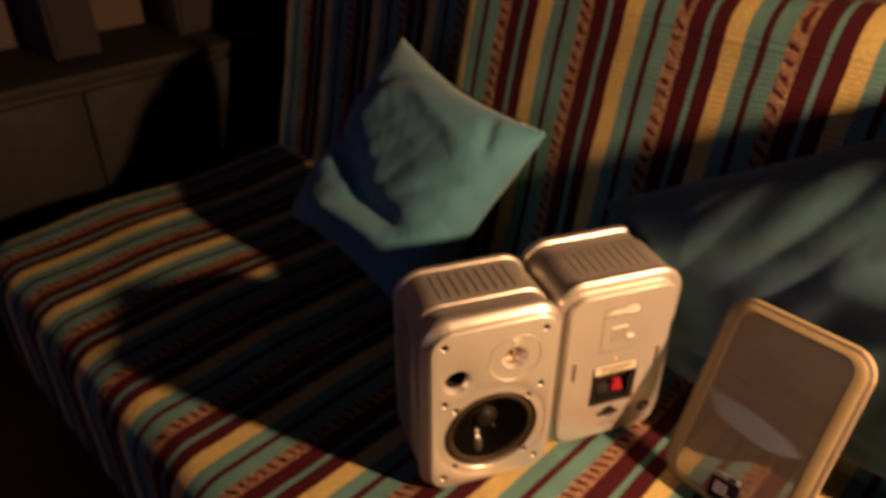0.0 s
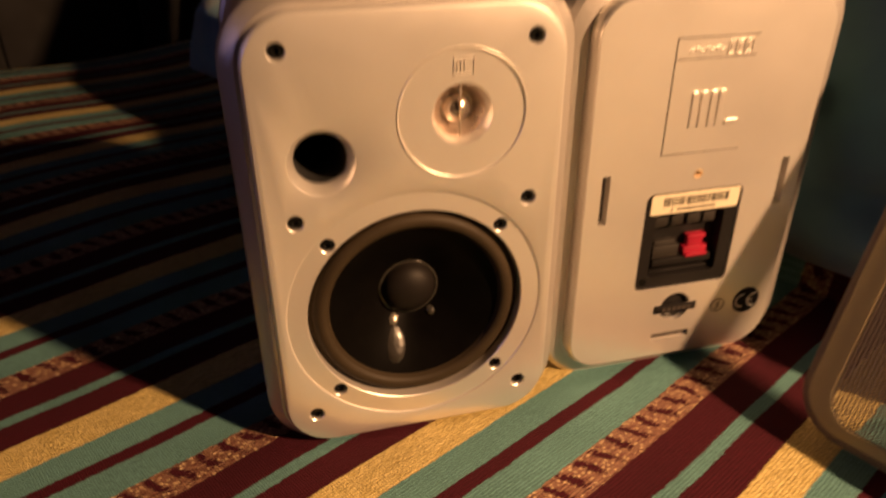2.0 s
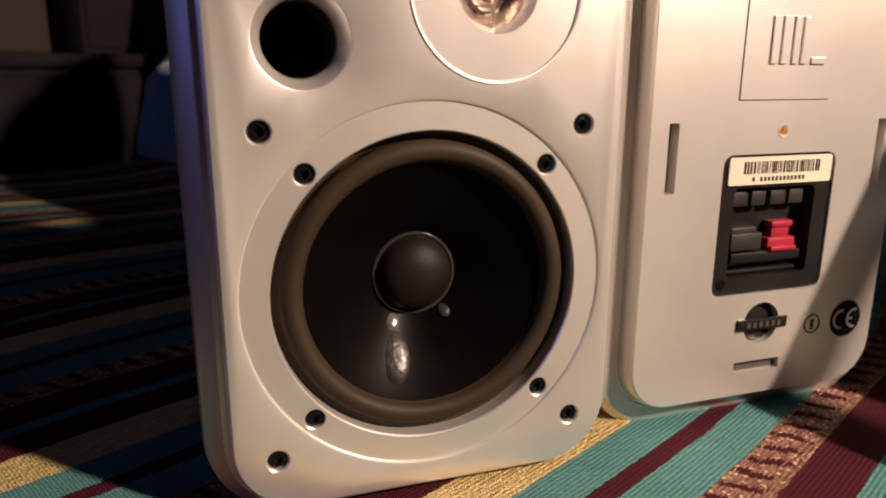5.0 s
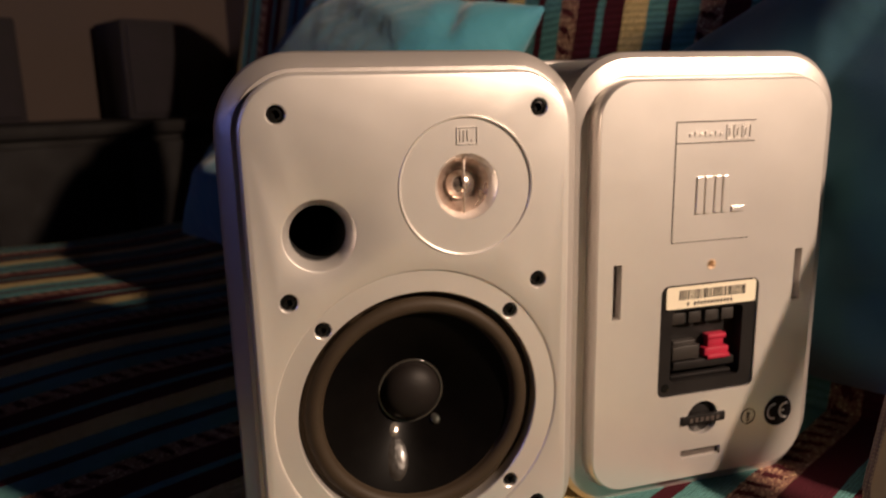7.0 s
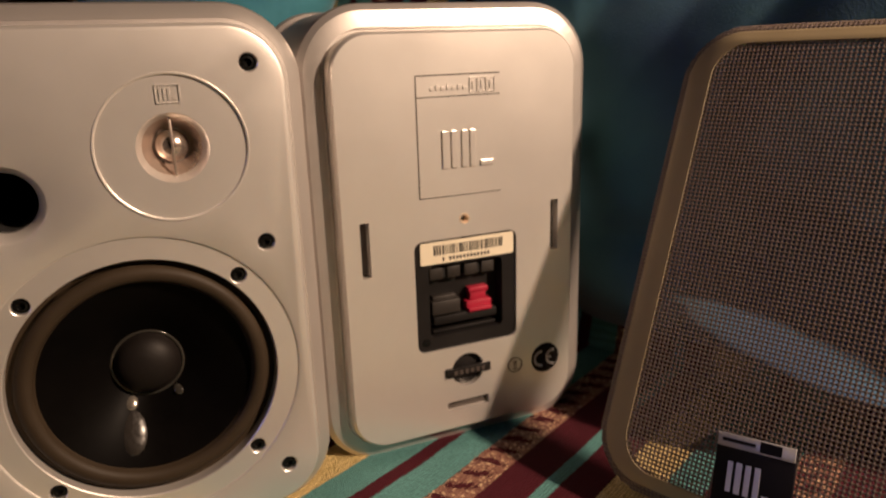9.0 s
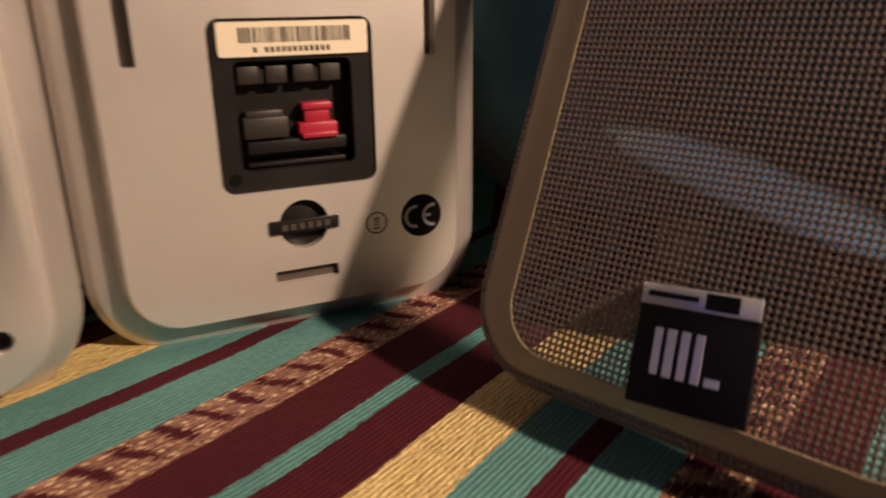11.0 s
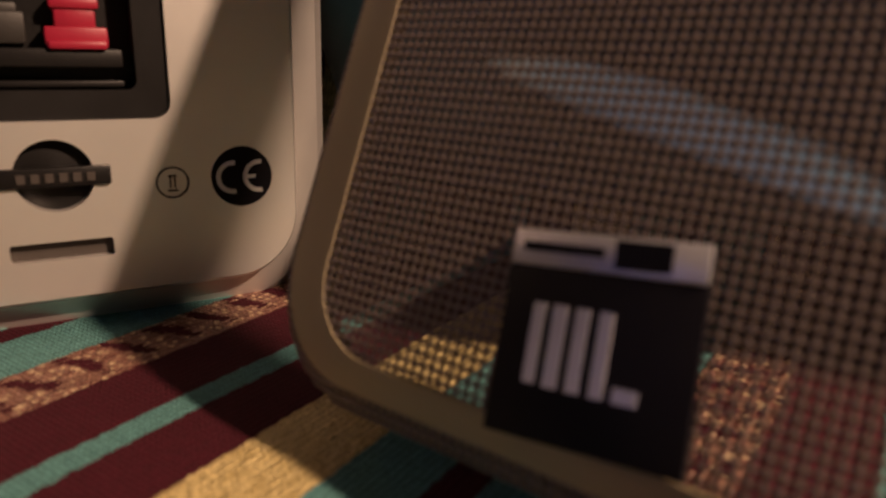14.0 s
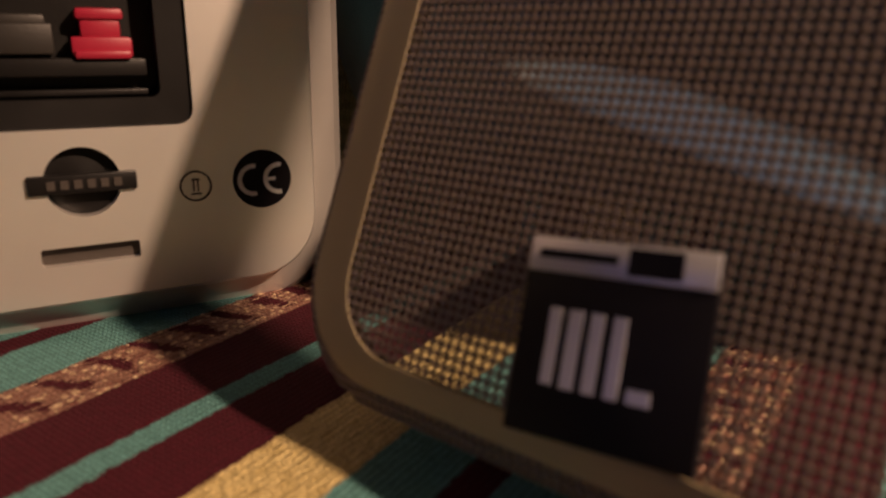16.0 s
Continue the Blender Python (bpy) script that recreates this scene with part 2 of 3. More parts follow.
def cushion_cloth(name, colour, deep, folds=22.0):
    m, nt, b = material(name)
    co = coords(nt)
    broad = node(nt, "ShaderNodeTexNoise", Scale=7.0, Detail=5.0)
    weave = node(nt, "ShaderNodeTexNoise", Scale=900.0, Detail=2.0)
    fold = node(nt, "ShaderNodeTexNoise", Scale=folds, Detail=3.0, Distortion=0.4)
    for n in (broad, weave, fold):
        nt.links.new(co, n.inputs["Vector"])
    nt.links.new(mix(nt, ramp(nt, broad.outputs[0], ((0.35, 0.0), (0.65, 1.0))).outputs[0], deep, colour), b.inputs["Base Color"])
    b.inputs["Roughness"].default_value = 0.8
    b.inputs["Sheen Weight"].default_value = 0.25
    n1 = bump(nt, None, fold.outputs[0], 0.4, 0.010)
    bump(nt, b, weave.outputs[0], 0.35, 0.0006, n1)
    return m


stripes = upholstery()
teal_cloth = cushion_cloth("teal_cloth", (0.054, 0.212, 0.282), (0.034, 0.140, 0.225))
blue_cloth = cushion_cloth("blue_cloth", (0.036, 0.125, 0.165), (0.013, 0.045, 0.120), 9.0)
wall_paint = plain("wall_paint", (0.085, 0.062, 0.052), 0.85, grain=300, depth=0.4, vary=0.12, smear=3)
floor_wood = plain("floor_wood", (0.10, 0.055, 0.03), 0.45, grain=120, vary=0.3, smear=6)
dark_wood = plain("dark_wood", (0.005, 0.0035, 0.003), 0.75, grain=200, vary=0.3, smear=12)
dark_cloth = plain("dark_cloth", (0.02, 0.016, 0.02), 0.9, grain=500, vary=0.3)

# ---------------------------------------------------------------- room (turned with the sofa)
def slab(name, lo, hi, mat, label):
    bm = bmesh.new()
    box(bm, lo[0], hi[0], lo[1], hi[1], lo[2], hi[2])
    ob = part(name, bm, mat, None, label, smooth=False)
    ob.matrix_world = SOFA
    return tagged(ob, kind="structure", category=name.split("_")[0])


U0, U1, V0, V1, TOP = -2.6, 1.30, -2.2, 2.1, 2.4
slab("floor", (U0, V0, -0.1), (U1, V1, 0.0), floor_wood, "dark brown wooden floor under the sofa")
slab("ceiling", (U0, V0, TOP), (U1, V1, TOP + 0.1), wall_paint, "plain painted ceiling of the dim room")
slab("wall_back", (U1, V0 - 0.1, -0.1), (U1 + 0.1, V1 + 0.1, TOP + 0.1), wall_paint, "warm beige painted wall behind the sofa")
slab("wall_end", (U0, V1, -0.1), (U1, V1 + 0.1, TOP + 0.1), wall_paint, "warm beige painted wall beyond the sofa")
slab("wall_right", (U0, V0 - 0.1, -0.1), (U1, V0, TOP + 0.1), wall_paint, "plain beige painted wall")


def fill_window_wall():
    """The wall opposite the sofa, with one unseen window added for bluish fill."""
    wu, a, b, z0, z1 = U0, 0.4, 1.7, 0.9, 2.0
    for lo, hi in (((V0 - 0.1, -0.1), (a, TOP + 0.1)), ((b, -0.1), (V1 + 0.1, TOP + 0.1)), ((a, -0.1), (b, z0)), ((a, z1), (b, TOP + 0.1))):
        slab("wall_front", (wu - 0.1, lo[0], lo[1]), (wu, hi[0], hi[1]), wall_paint, "plain beige wall with an added window that lets in bluish fill")


fill_window_wall()


# ---------------------------------------------------------------- sofa
def soft(p, amp, scale, seed=0.0):
    return amp * noise.noise(Vector((p[0] * scale + seed, p[1] * scale, p[2] * scale)))


def sweep(profile, v0, v1, nv, round_end, dz=None):
    """Sweeps a closed (u, z) profile along v, with softly rounded ends."""
    bm = bmesh.new()
    cu = sum(p[0] for p in profile) / len(profile)
    cz = sum(p[1] for p in profile) / len(profile)
    rings = []
    stops = [(v0 + round_end * (1 - math.cos(a)), 1 - (0.10 * (1 - math.sin(a)))) for a in (0, .3, .6, .9, 1.2)]
    stops += [(v0 + round_end + (v1 - v0 - 2 * round_end) * i / nv, 1.0) for i in range(nv + 1)]
    stops += [(v1 - round_end * (1 - math.cos(a)), 1 - (0.10 * (1 - math.sin(a)))) for a in (1.2, .9, .6, .3, 0)]
    for v, k in stops:
        ring = []
        for u, z in profile:
            uu, zz = cu + (u - cu) * k, cz + (z - cz) * k
            p = (uu, v, zz)
            off = dz(uu, v, zz) if dz else 0.0
            ring.append((uu + soft(p, 0.004, 7, 3.0), v, zz + off))
        rings.append(ring)
    loft(bm, rings, True, True, True)
    return bm


def arc(cu, cz, r, a0, a1, n=8):
    return [(cu + r * math.cos(radians(a0 + (a1 - a0) * i / n)), cz + r * math.sin(radians(a0 + (a1 - a0) * i / n))) for i in range(n + 1)]


sofa = empty("sofa", SOFA, label="sofa upholstered in gold, teal and maroon striped fabric", category="sofa")


def seat_height(u, v, z):
    if z < SEAT - 0.1:
        return 0.0
    far = max(0.0, min(1.0, (v - 0.55) / 0.5))
    return 0.014 * far * far * (3 - 2 * far) + soft((u, v, z), 0.004, 6) + 0.004 * math.sin(u * 16) * far


E0, E1 = -0.62, 1.46
prof = [(0.96, SEAT - 0.26), (0.96, SEAT)] + [(0.96 - 0.02 * i, SEAT) for i in range(1, 33)] + arc(0.292, SEAT - 0.055, 0.055, 92, 180, 10) + [(0.237, SEAT - 0.12), (0.237, SEAT - 0.18)] + arc(0.262, SEAT - 0.235, 0.025, 180, 270, 4)
part("seat_cushion", sweep(prof, E0, E1, 110, 0.05, seat_height), stripes, sofa, "long striped seat cushion with a rolled front edge")


def back_profile(u0, z0, z1, thick, lean):
    k = math.tan(radians(lean))
    front = [(u0 + (z - z0) * k + 0.012 * math.cos((z - z0) / (z1 - z0) * 3.1), z) for z in [z0 + (z1 - 0.06 - z0) * i / 16 for i in range(17)]]
    ue, ze = front[-1]
    top = arc(ue + 0.06, ze, 0.06, 180, 60, 8)
    return front + top + [(ue + thick, ze - 0.02), (ue + thick, z0)]


def back_soft(u, v, z):
    return soft((u, v, z), 0.006, 5, 9.0)


part("back_cushion", sweep(back_profile(0.83, SEAT - 0.04, 0.95, 0.17, 15), E0, 0.86, 60, 0.05, back_soft), stripes, sofa, "striped back cushion leaning back")
part("back_cushion", sweep(back_profile(0.90, SEAT - 0.04, 0.93, 0.17, 15), 0.90, E1, 30, 0.05, back_soft), stripes, sofa, "striped back cushion in the sofa's corner")
bm = bmesh.new()
box(bm, 0.26, 1.12, E0 + 0.02, E1 - 0.02, 0.06, SEAT - 0.262, 0.02)
part("base", bm, dark_cloth, sofa, "dark cloth-covered sofa base")
for u, v in ((0.33, E0 + 0.1), (1.05, E0 + 0.1), (0.33, E1 - 0.1), (1.05, E1 - 0.1)):
    bm = bmesh.new()
    box(bm, u - 0.03, u + 0.03, v - 0.03, v + 0.03, 0.0, 0.06, 0.005)
    part("foot", bm, dark_wood, sofa)


# ---------------------------------------------------------------- cushions
def pillow(name, corners, thick, cloth, label, front, seed=0.0, n=48, sag=0.0, crease=0.010, tuck=0.07, folds=(), zipped=False):
    """A stuffed cushion between four corner points; front: the way its showing side looks."""
    c = [Vector(p) for p in corners]
    nrm = ((c[2] - c[0]).cross(c[3] - c[1])).normalized()
    if nrm.dot(Vector(front)) < 0:
        nrm = -nrm
    mid = sum(c, Vector()) / 4
    bm = bmesh.new()
    grids = []
    for side in (1, -1):
        g = []
        for i in range(n + 1):
            row = []
            for j in range(n + 1):
                s, t = i / n, j / n
                p = c[0] * (1 - s) * (1 - t) + c[1] * s * (1 - t) + c[2] * s * t + c[3] * (1 - s) * t
                a, b = 2 * s - 1, 2 * t - 1
                pinch = tuck * ((1 - a * a) * b * b * abs(b) + (1 - b * b) * a * a * abs(a))
                p = p + (mid - p) * pinch
                bulge = max(0.0, (1 - a ** 4) * (1 - b ** 4)) ** 0.55
                ridge = noise.noise(Vector((a * 2.2 + seed, b * 2.2, seed))) * 0.6 + abs(noise.noise(Vector((a * 3.4 + b * 2 + seed, b * 1.3, seed + 4)))) * 0.9
                rise = 0.0
                for s0, t0, s1, t1, wide, high in folds:
                    ds, dt = s1 - s0, t1 - t0
                    k = max(0.0, min(1.0, ((s - s0) * ds + (t - t0) * dt) / (ds * ds + dt * dt)))
                    gap = math.hypot(s - s0 - k * ds, t - t0 - k * dt) / wide
                    rise += high * math.exp(-gap * gap) * (0.35 + 0.65 * math.sin(math.pi * k) ** 0.5)
                q = p + nrm * side * (thick / 2 * bulge + crease * ridge * bulge ** 0.5 + (rise * min(1.0, bulge * 2.5) if side > 0 else 0.0))
                q.z -= sag * bulge * (1 - t)
                row.append(bm.verts.new(q))
            g.append(row)
        for i in range(n):
            for j in range(n):
                bm.faces.new((g[i][j], g[i + 1][j], g[i + 1][j + 1], g[i][j + 1]))
        grids.append(g)
    weld(bm, 0.0004)
    ob = part(name, bm, cloth, None, "", angle=80)
    if zipped:
        bm = bmesh.new()
        rings = []
        for i in range(25):
            s = 0.42 + 0.46 * i / 24
            p = c[0] * (1 - s) + c[1] * s
            p = p + (mid - p) * tuck * (1 - (2 * s - 1) ** 2) + nrm * 0.004
            out = (p - mid).normalized()
            rings.append([tuple(p + out * 0.0022 * math.cos(a) + nrm * 0.0016 * math.sin(a) + out * 0.001) for a in (0, 1.05, 2.1, 3.14, 4.2, 5.24)])
        loft(bm, rings, True, True, True)
        part("zip", bm, dark_cloth, ob, "dark zip along the cushion's edge")
    return tagged(ob, label, "cushion", "cushions on the sofa")


pillow("cushion", [sofa_pt(0.90, 0.97, 0.80), sofa_pt(0.86, 0.61, 0.735), sofa_pt(0.66, 0.70, 0.44), sofa_pt(0.68, 1.06, 0.49)], 0.14, teal_cloth,
       "crumpled small teal cloth cushion with a zipped edge", (-1, -0.5, 0.2), 2.3, n=80, crease=0.005, tuck=0.11,
       folds=((0.04, 0.50, 0.46, 0.63, 0.085, -0.026), (0.42, 0.66, 0.74, 0.66, 0.05, -0.016), (0.18, 0.83, 0.80, 0.74, 0.06, 0.018), (0.04, 0.28, 0.37, 0.09, 0.03, -0.007), (0.74, 0.46, 0.90, 0.34, 0.03, -0.006), (0.80, 0.03, 0.90, 0.20, 0.03, -0.008), (0.30, 0.10, 0.85, 0.22, 0.05, 0.005)), zipped=True)
pillow("cushion", [sofa_pt(0.843, 0.494, 0.671), sofa_pt(0.985, -0.08, 1.02), sofa_pt(0.885, -0.24, 0.430), sofa_pt(0.885, 0.39, 0.430)], 0.20, blue_cloth,
       "large dark blue cloth cushion leaning on the backrest", (-1, -0.5, 0.2), 7.7, n=130, crease=0.012, tuck=0.06,
       folds=((0.22, 0.83, 0.42, 1.0, 0.031, 0.055), (0.18, 0.70, 0.52, 0.86, 0.05, -0.014), (0.45, 0.30, 0.85, 0.60, 0.08, 0.014), (0.20, 0.25, 0.70, 0.32, 0.06, -0.010)))

# ---------------------------------------------------------------- loudspeaker
W, H, R, DEPTH = 0.155, 0.244, 0.027, 0.134
WOOFER, TWEETER, PORT = (0.0, 0.0820), (0.0245, 0.1910), (-0.045, 0.1728)
OUTER_SCREWS = [(sx * 0.0605, z) for z in (0.0215, 0.143, 0.2265) for sx in (-1, 1)]
WOOFER_SCREWS = [(sx * 0.046, WOOFER[1] + sz * 0.0462) for sx in (-1, 1) for sz in (-1, 1)]


def outline(d, n=10):
    """The case's outline, grown by d, standing on its base."""
    return rrect(W + 2 * d, H + 2 * d, R + d, n, 0.0, H / 2)


def tube(bm, pts, y0, y1):
    loft(bm, [flat(pts, y0), flat(pts, y1)])


def loudspeaker(m):
    sp = empty("loudspeaker", m, label="silver compact loudspeaker, its bare front showing two drivers", category="loudspeaker", group="pair of loudspeakers")
    # front plate
    bm = bmesh.new()
    holes = [circle(0.0718, 96, *WOOFER), circle(0.0330, 64, *TWEETER), circle(0.0172, 48, *PORT)] + [circle(0.0046, 20, *p) for p in OUTER_SCREWS]
    sheet(bm, outline(-0.0032), holes, 0.0)
    loft(bm, [flat(outline(d), y) for d, y in ((-0.0032, 0.0), (-0.0016, 0.0004), (-0.0005, 0.0014), (0.0, 0.003), (0.0, 0.0065))])
    for p in OUTER_SCREWS:
        lathe(bm, ((0.0046, 0.0), (0.0040, 0.0006), (0.0038, 0.004)), *p, n=20)
    lathe(bm, ((0.0718, 0.0), (0.0710, 0.0004), (0.0706, 0.0012)), *WOOFER, n=96)
    lathe(bm, ((0.0330, 0.0), (0.0327, -0.0006), (0.0321, -0.0005), (0.0317, 0.0006)), *TWEETER, n=64)
    lathe(bm, ((0.0172, 0.0), (0.0164, 0.0003), (0.0138, 0.0045), (0.0127, 0.0085)), *PORT, n=48)
    # sunk ring round the large driver
    sheet(bm, circle(0.0706, 96, *WOOFER), [circle(0.0604, 96, *WOOFER)] + [circle(0.0043, 20, *p) for p in WOOFER_SCREWS], 0.0012)
    lathe(bm, ((0.0604, 0.0012), (0.0599, 0.0018), (0.0597, 0.0085)), *WOOFER, n=96)
    for p in WOOFER_SCREWS:
        lathe(bm, ((0.0043, 0.0012), (0.0038, 0.0016), (0.0037, 0.005)), *p, n=20)
    # plate round the small driver
    sheet(bm, circle(0.0317, 64, *TWEETER), [circle(0.0155, 48, *TWEETER)], 0.0006)
    lathe(bm, ((0.0155, 0.0006), (0.0150, 0.0012), (0.0128, 0.0062)), *TWEETER, n=48)
    weld(bm)
    part("front_plate", bm, silver, sp, "pale silver painted front plate", angle=28)
    # case
    bm = bmesh.new()
    steps = ((-0.001, 0.0062), (0.0018, 0.0064), (0.0022, 0.0072), (0.0060, 0.0100), (0.0085, 0.0130), (0.0094, 0.0165), (0.0094, 0.0210), (0.0084, 0.0228), (0.0060, 0.0240), (0.0055, 0.034), (0.0052, 0.0440), (0.0068, 0.0450), (0.0074, 0.0470), (0.0070, 0.080), (0.0064, 0.1130), (0.0086, 0.1150), (0.0092, 0.1180), (0.0086, 0.1212), (0.0055, 0.1240), (0.0020, 0.1250), (-0.0030, 0.1256))
    loft(bm, [flat(outline(d), y) for d, y in steps])
    part("case", bm, silver_body, sp, "silver moulded case with a ribbed top", angle=25)
    for i in range(9):
        x = -0.046 + 0.0115 * i
        bm = bmesh.new()
        z0 = H + 0.005
        vs = [(x - 0.0012, 0.048, z0), (x + 0.0012, 0.048, z0), (x + 0.0012, 0.112, z0), (x - 0.0012, 0.112, z0)]
        tops = [(x - 0.0007, 0.056, H + 0.0083), (x + 0.0007, 0.056, H + 0.0083), (x + 0.0007, 0.100, H + 0.0076), (x - 0.0007, 0.100, H + 0.0076)]
        loft(bm, [vs, tops], True, True, True)
        part("rib", bm, silver_body, sp, smooth=False)
    # raised cover strips on both sides
    for sx in (-1, 1):
        bm = bmesh.new()
        lo, hi = sorted((sx * (W / 2 + 0.004), sx * (W / 2 + 0.0086)))
        box(bm, lo, hi, 0.0475, 0.1120, 0.0215, 0.1965, 0.0007)
        part("side_cover", bm, silver_body, sp, "raised silver side strip")
    # port
    bm = bmesh.new()
    lathe(bm, ((0.0128, 0.0070), (0.0125, 0.03), (0.0125, 0.07), (0.0, 0.072)), *PORT, n=40)
    part("port_tube", bm, hole_black, sp, "black bass port")
    # large driver
    bm = bmesh.new()
    ring = [(0.0602, 0.0080), (0.0575, 0.0082), (0.0566, 0.0065)]
    ring += [(0.0524 + 0.0042 * math.cos(a), 0.0065 - 0.0042 * math.sin(a)) for a in [math.pi * i / 12 for i in range(13)]]
    ring += [(0.0472, 0.0078)]
    lathe(bm, ring, *WOOFER, n=96)
    wf = part("woofer", bm, rubber, sp, "large driver with a brown rubber surround and black cone", angle=60)
    bm = bmesh.new()
    lathe(bm, ((0.0486, 0.0066), (0.0456, 0.0082), (0.0360, 0.0140), (0.0270, 0.0200), (0.0190, 0.0252), (0.0135, 0.0287)), *WOOFER, n=96)
    part("cone", bm, cone_black, wf, "glossy black cone")
    bm = bmesh.new()
    lathe(bm, [(0.0166, 0.0272), (0.0158, 0.0262)] + [(0.0155 * math.cos(a), 0.0262 - 0.0098 * math.sin(a)) for a in [math.pi / 2 * i / 10 for i in range(1, 11)]], *WOOFER, n=64)
    part("dust_cap", bm, cap_black, wf, "round black dust cap", angle=60)
    bm = bmesh.new()
    lathe(bm, [(0.0168 + 0.0010 * math.cos(a), 0.0266 - 0.0010 * math.sin(a)) for a in [2 * math.pi * i / 8 for i in range(9)]], *WOOFER, n=64)
    part("glue_bead", bm, glue, wf, "shiny bead of glue round the cap", angle=90)
    # two glued lead ends under the cap, and a glossy patch added as the cone's highlight
    for x, z, wide, tall, mat, label in ((-0.0105, -0.0190, 0.0034, 0.0034, solder, "shiny soldered lead end"), (0.0128, -0.0165, 0.0030, 0.0028, glue, "dark glued lead end"), (-0.0118, -0.0312, 0.0070, 0.0098, cone_highlight, "glossy patch in place of the highlight on the cone")):
        y = 0.0070 + (0.0462 - math.hypot(x, z)) * 0.664
        bm = bmesh.new()
        rings = []
        for k in (0.0, 0.35, 0.7, 1.0):
            c, up = math.cos(k * 1.45), math.sin(k * 1.45)
            rings.append([(WOOFER[0] + x + wide * c * math.cos(a), y + 0.0006 - 0.0016 * up + 0.66 * tall * c * math.sin(a), WOOFER[1] + z + tall * c * math.sin(a)) for a in [2 * math.pi * i / 14 for i in range(14)]])
        loft(bm, rings, True, False, True)
        part("lead_or_highlight", bm, mat, wf, label, angle=80)
    # small driver
    bm = bmesh.new()
    lathe(bm, ((0.0129, 0.0060), (0.0118, 0.0075), (0.0105, 0.0100), (0.0085, 0.0122), (0.0, 0.0128)), *TWEETER, n=48)
    tw = part("tweeter", bm, horn_metal, sp, "small metal horn driver")
    bm = bmesh.new()
    lathe(bm, [(0.0074 * math.cos(a), 0.0124 - 0.0064 * math.sin(a)) for a in [math.pi / 2 * i / 10 for i in range(11)]], *TWEETER, n=32)
    part("dome", bm, dome_metal, tw, "shiny metal dome")
    bm = bmesh.new()
    box(bm, TWEETER[0] - 0.0006, TWEETER[0] + 0.0006, 0.0048, 0.0062, TWEETER[1] - 0.0132, TWEETER[1] + 0.0132, 0.0003)
    part("bridge", bm, horn_metal, tw)
    # small embossed badge over the horn, as bars
    bm = bmesh.new()
    bx, bz = TWEETER[0] + 0.0005, TWEETER[1] + 0.0235
    for x0, x1, z0, z1 in ((-0.0052, 0.0052, 0.0036, 0.0040), (-0.0052, 0.0052, -0.0040, -0.0036), (-0.0052, -0.0048, -0.0040, 0.0040), (0.0046, 0.0052, -0.0040, 0.0040), (-0.0036, -0.0028, -0.0026, 0.0026), (-0.0018, -0.0010, -0.0026, 0.0026), (0.0, 0.0008, -0.0026, 0.0026), (0.0018, 0.0034, -0.0026, -0.0016)):
        box(bm, bx + x0, bx + x1, 0.0001, 0.0007, bz + z0, bz + z1)
    part("embossed_badge", bm, silver, sp, smooth=False)
    # screws
    bm = bmesh.new()
    lathe(bm, ((0.0037, 0.0), (0.0036, -0.0010), (0.0030, -0.0018), (0.0019, -0.0020), (0.0018, -0.0002), (0.0, 0.0)), 0, 0, n=18)
    finish(bm)
    me = bpy.data.meshes.new("screw")
    bm.to_mesh(me)
    bm.free()
    me.materials.append(screw_black)
    for (x, z), y in [(p, 0.0034) for p in OUTER_SCREWS] + [(p, 0.0044) for p in WOOFER_SCREWS]:
        s = new("screw", me)
        s.parent, s.location = sp, (x, y, z)
    back_side(sp)
    return sp


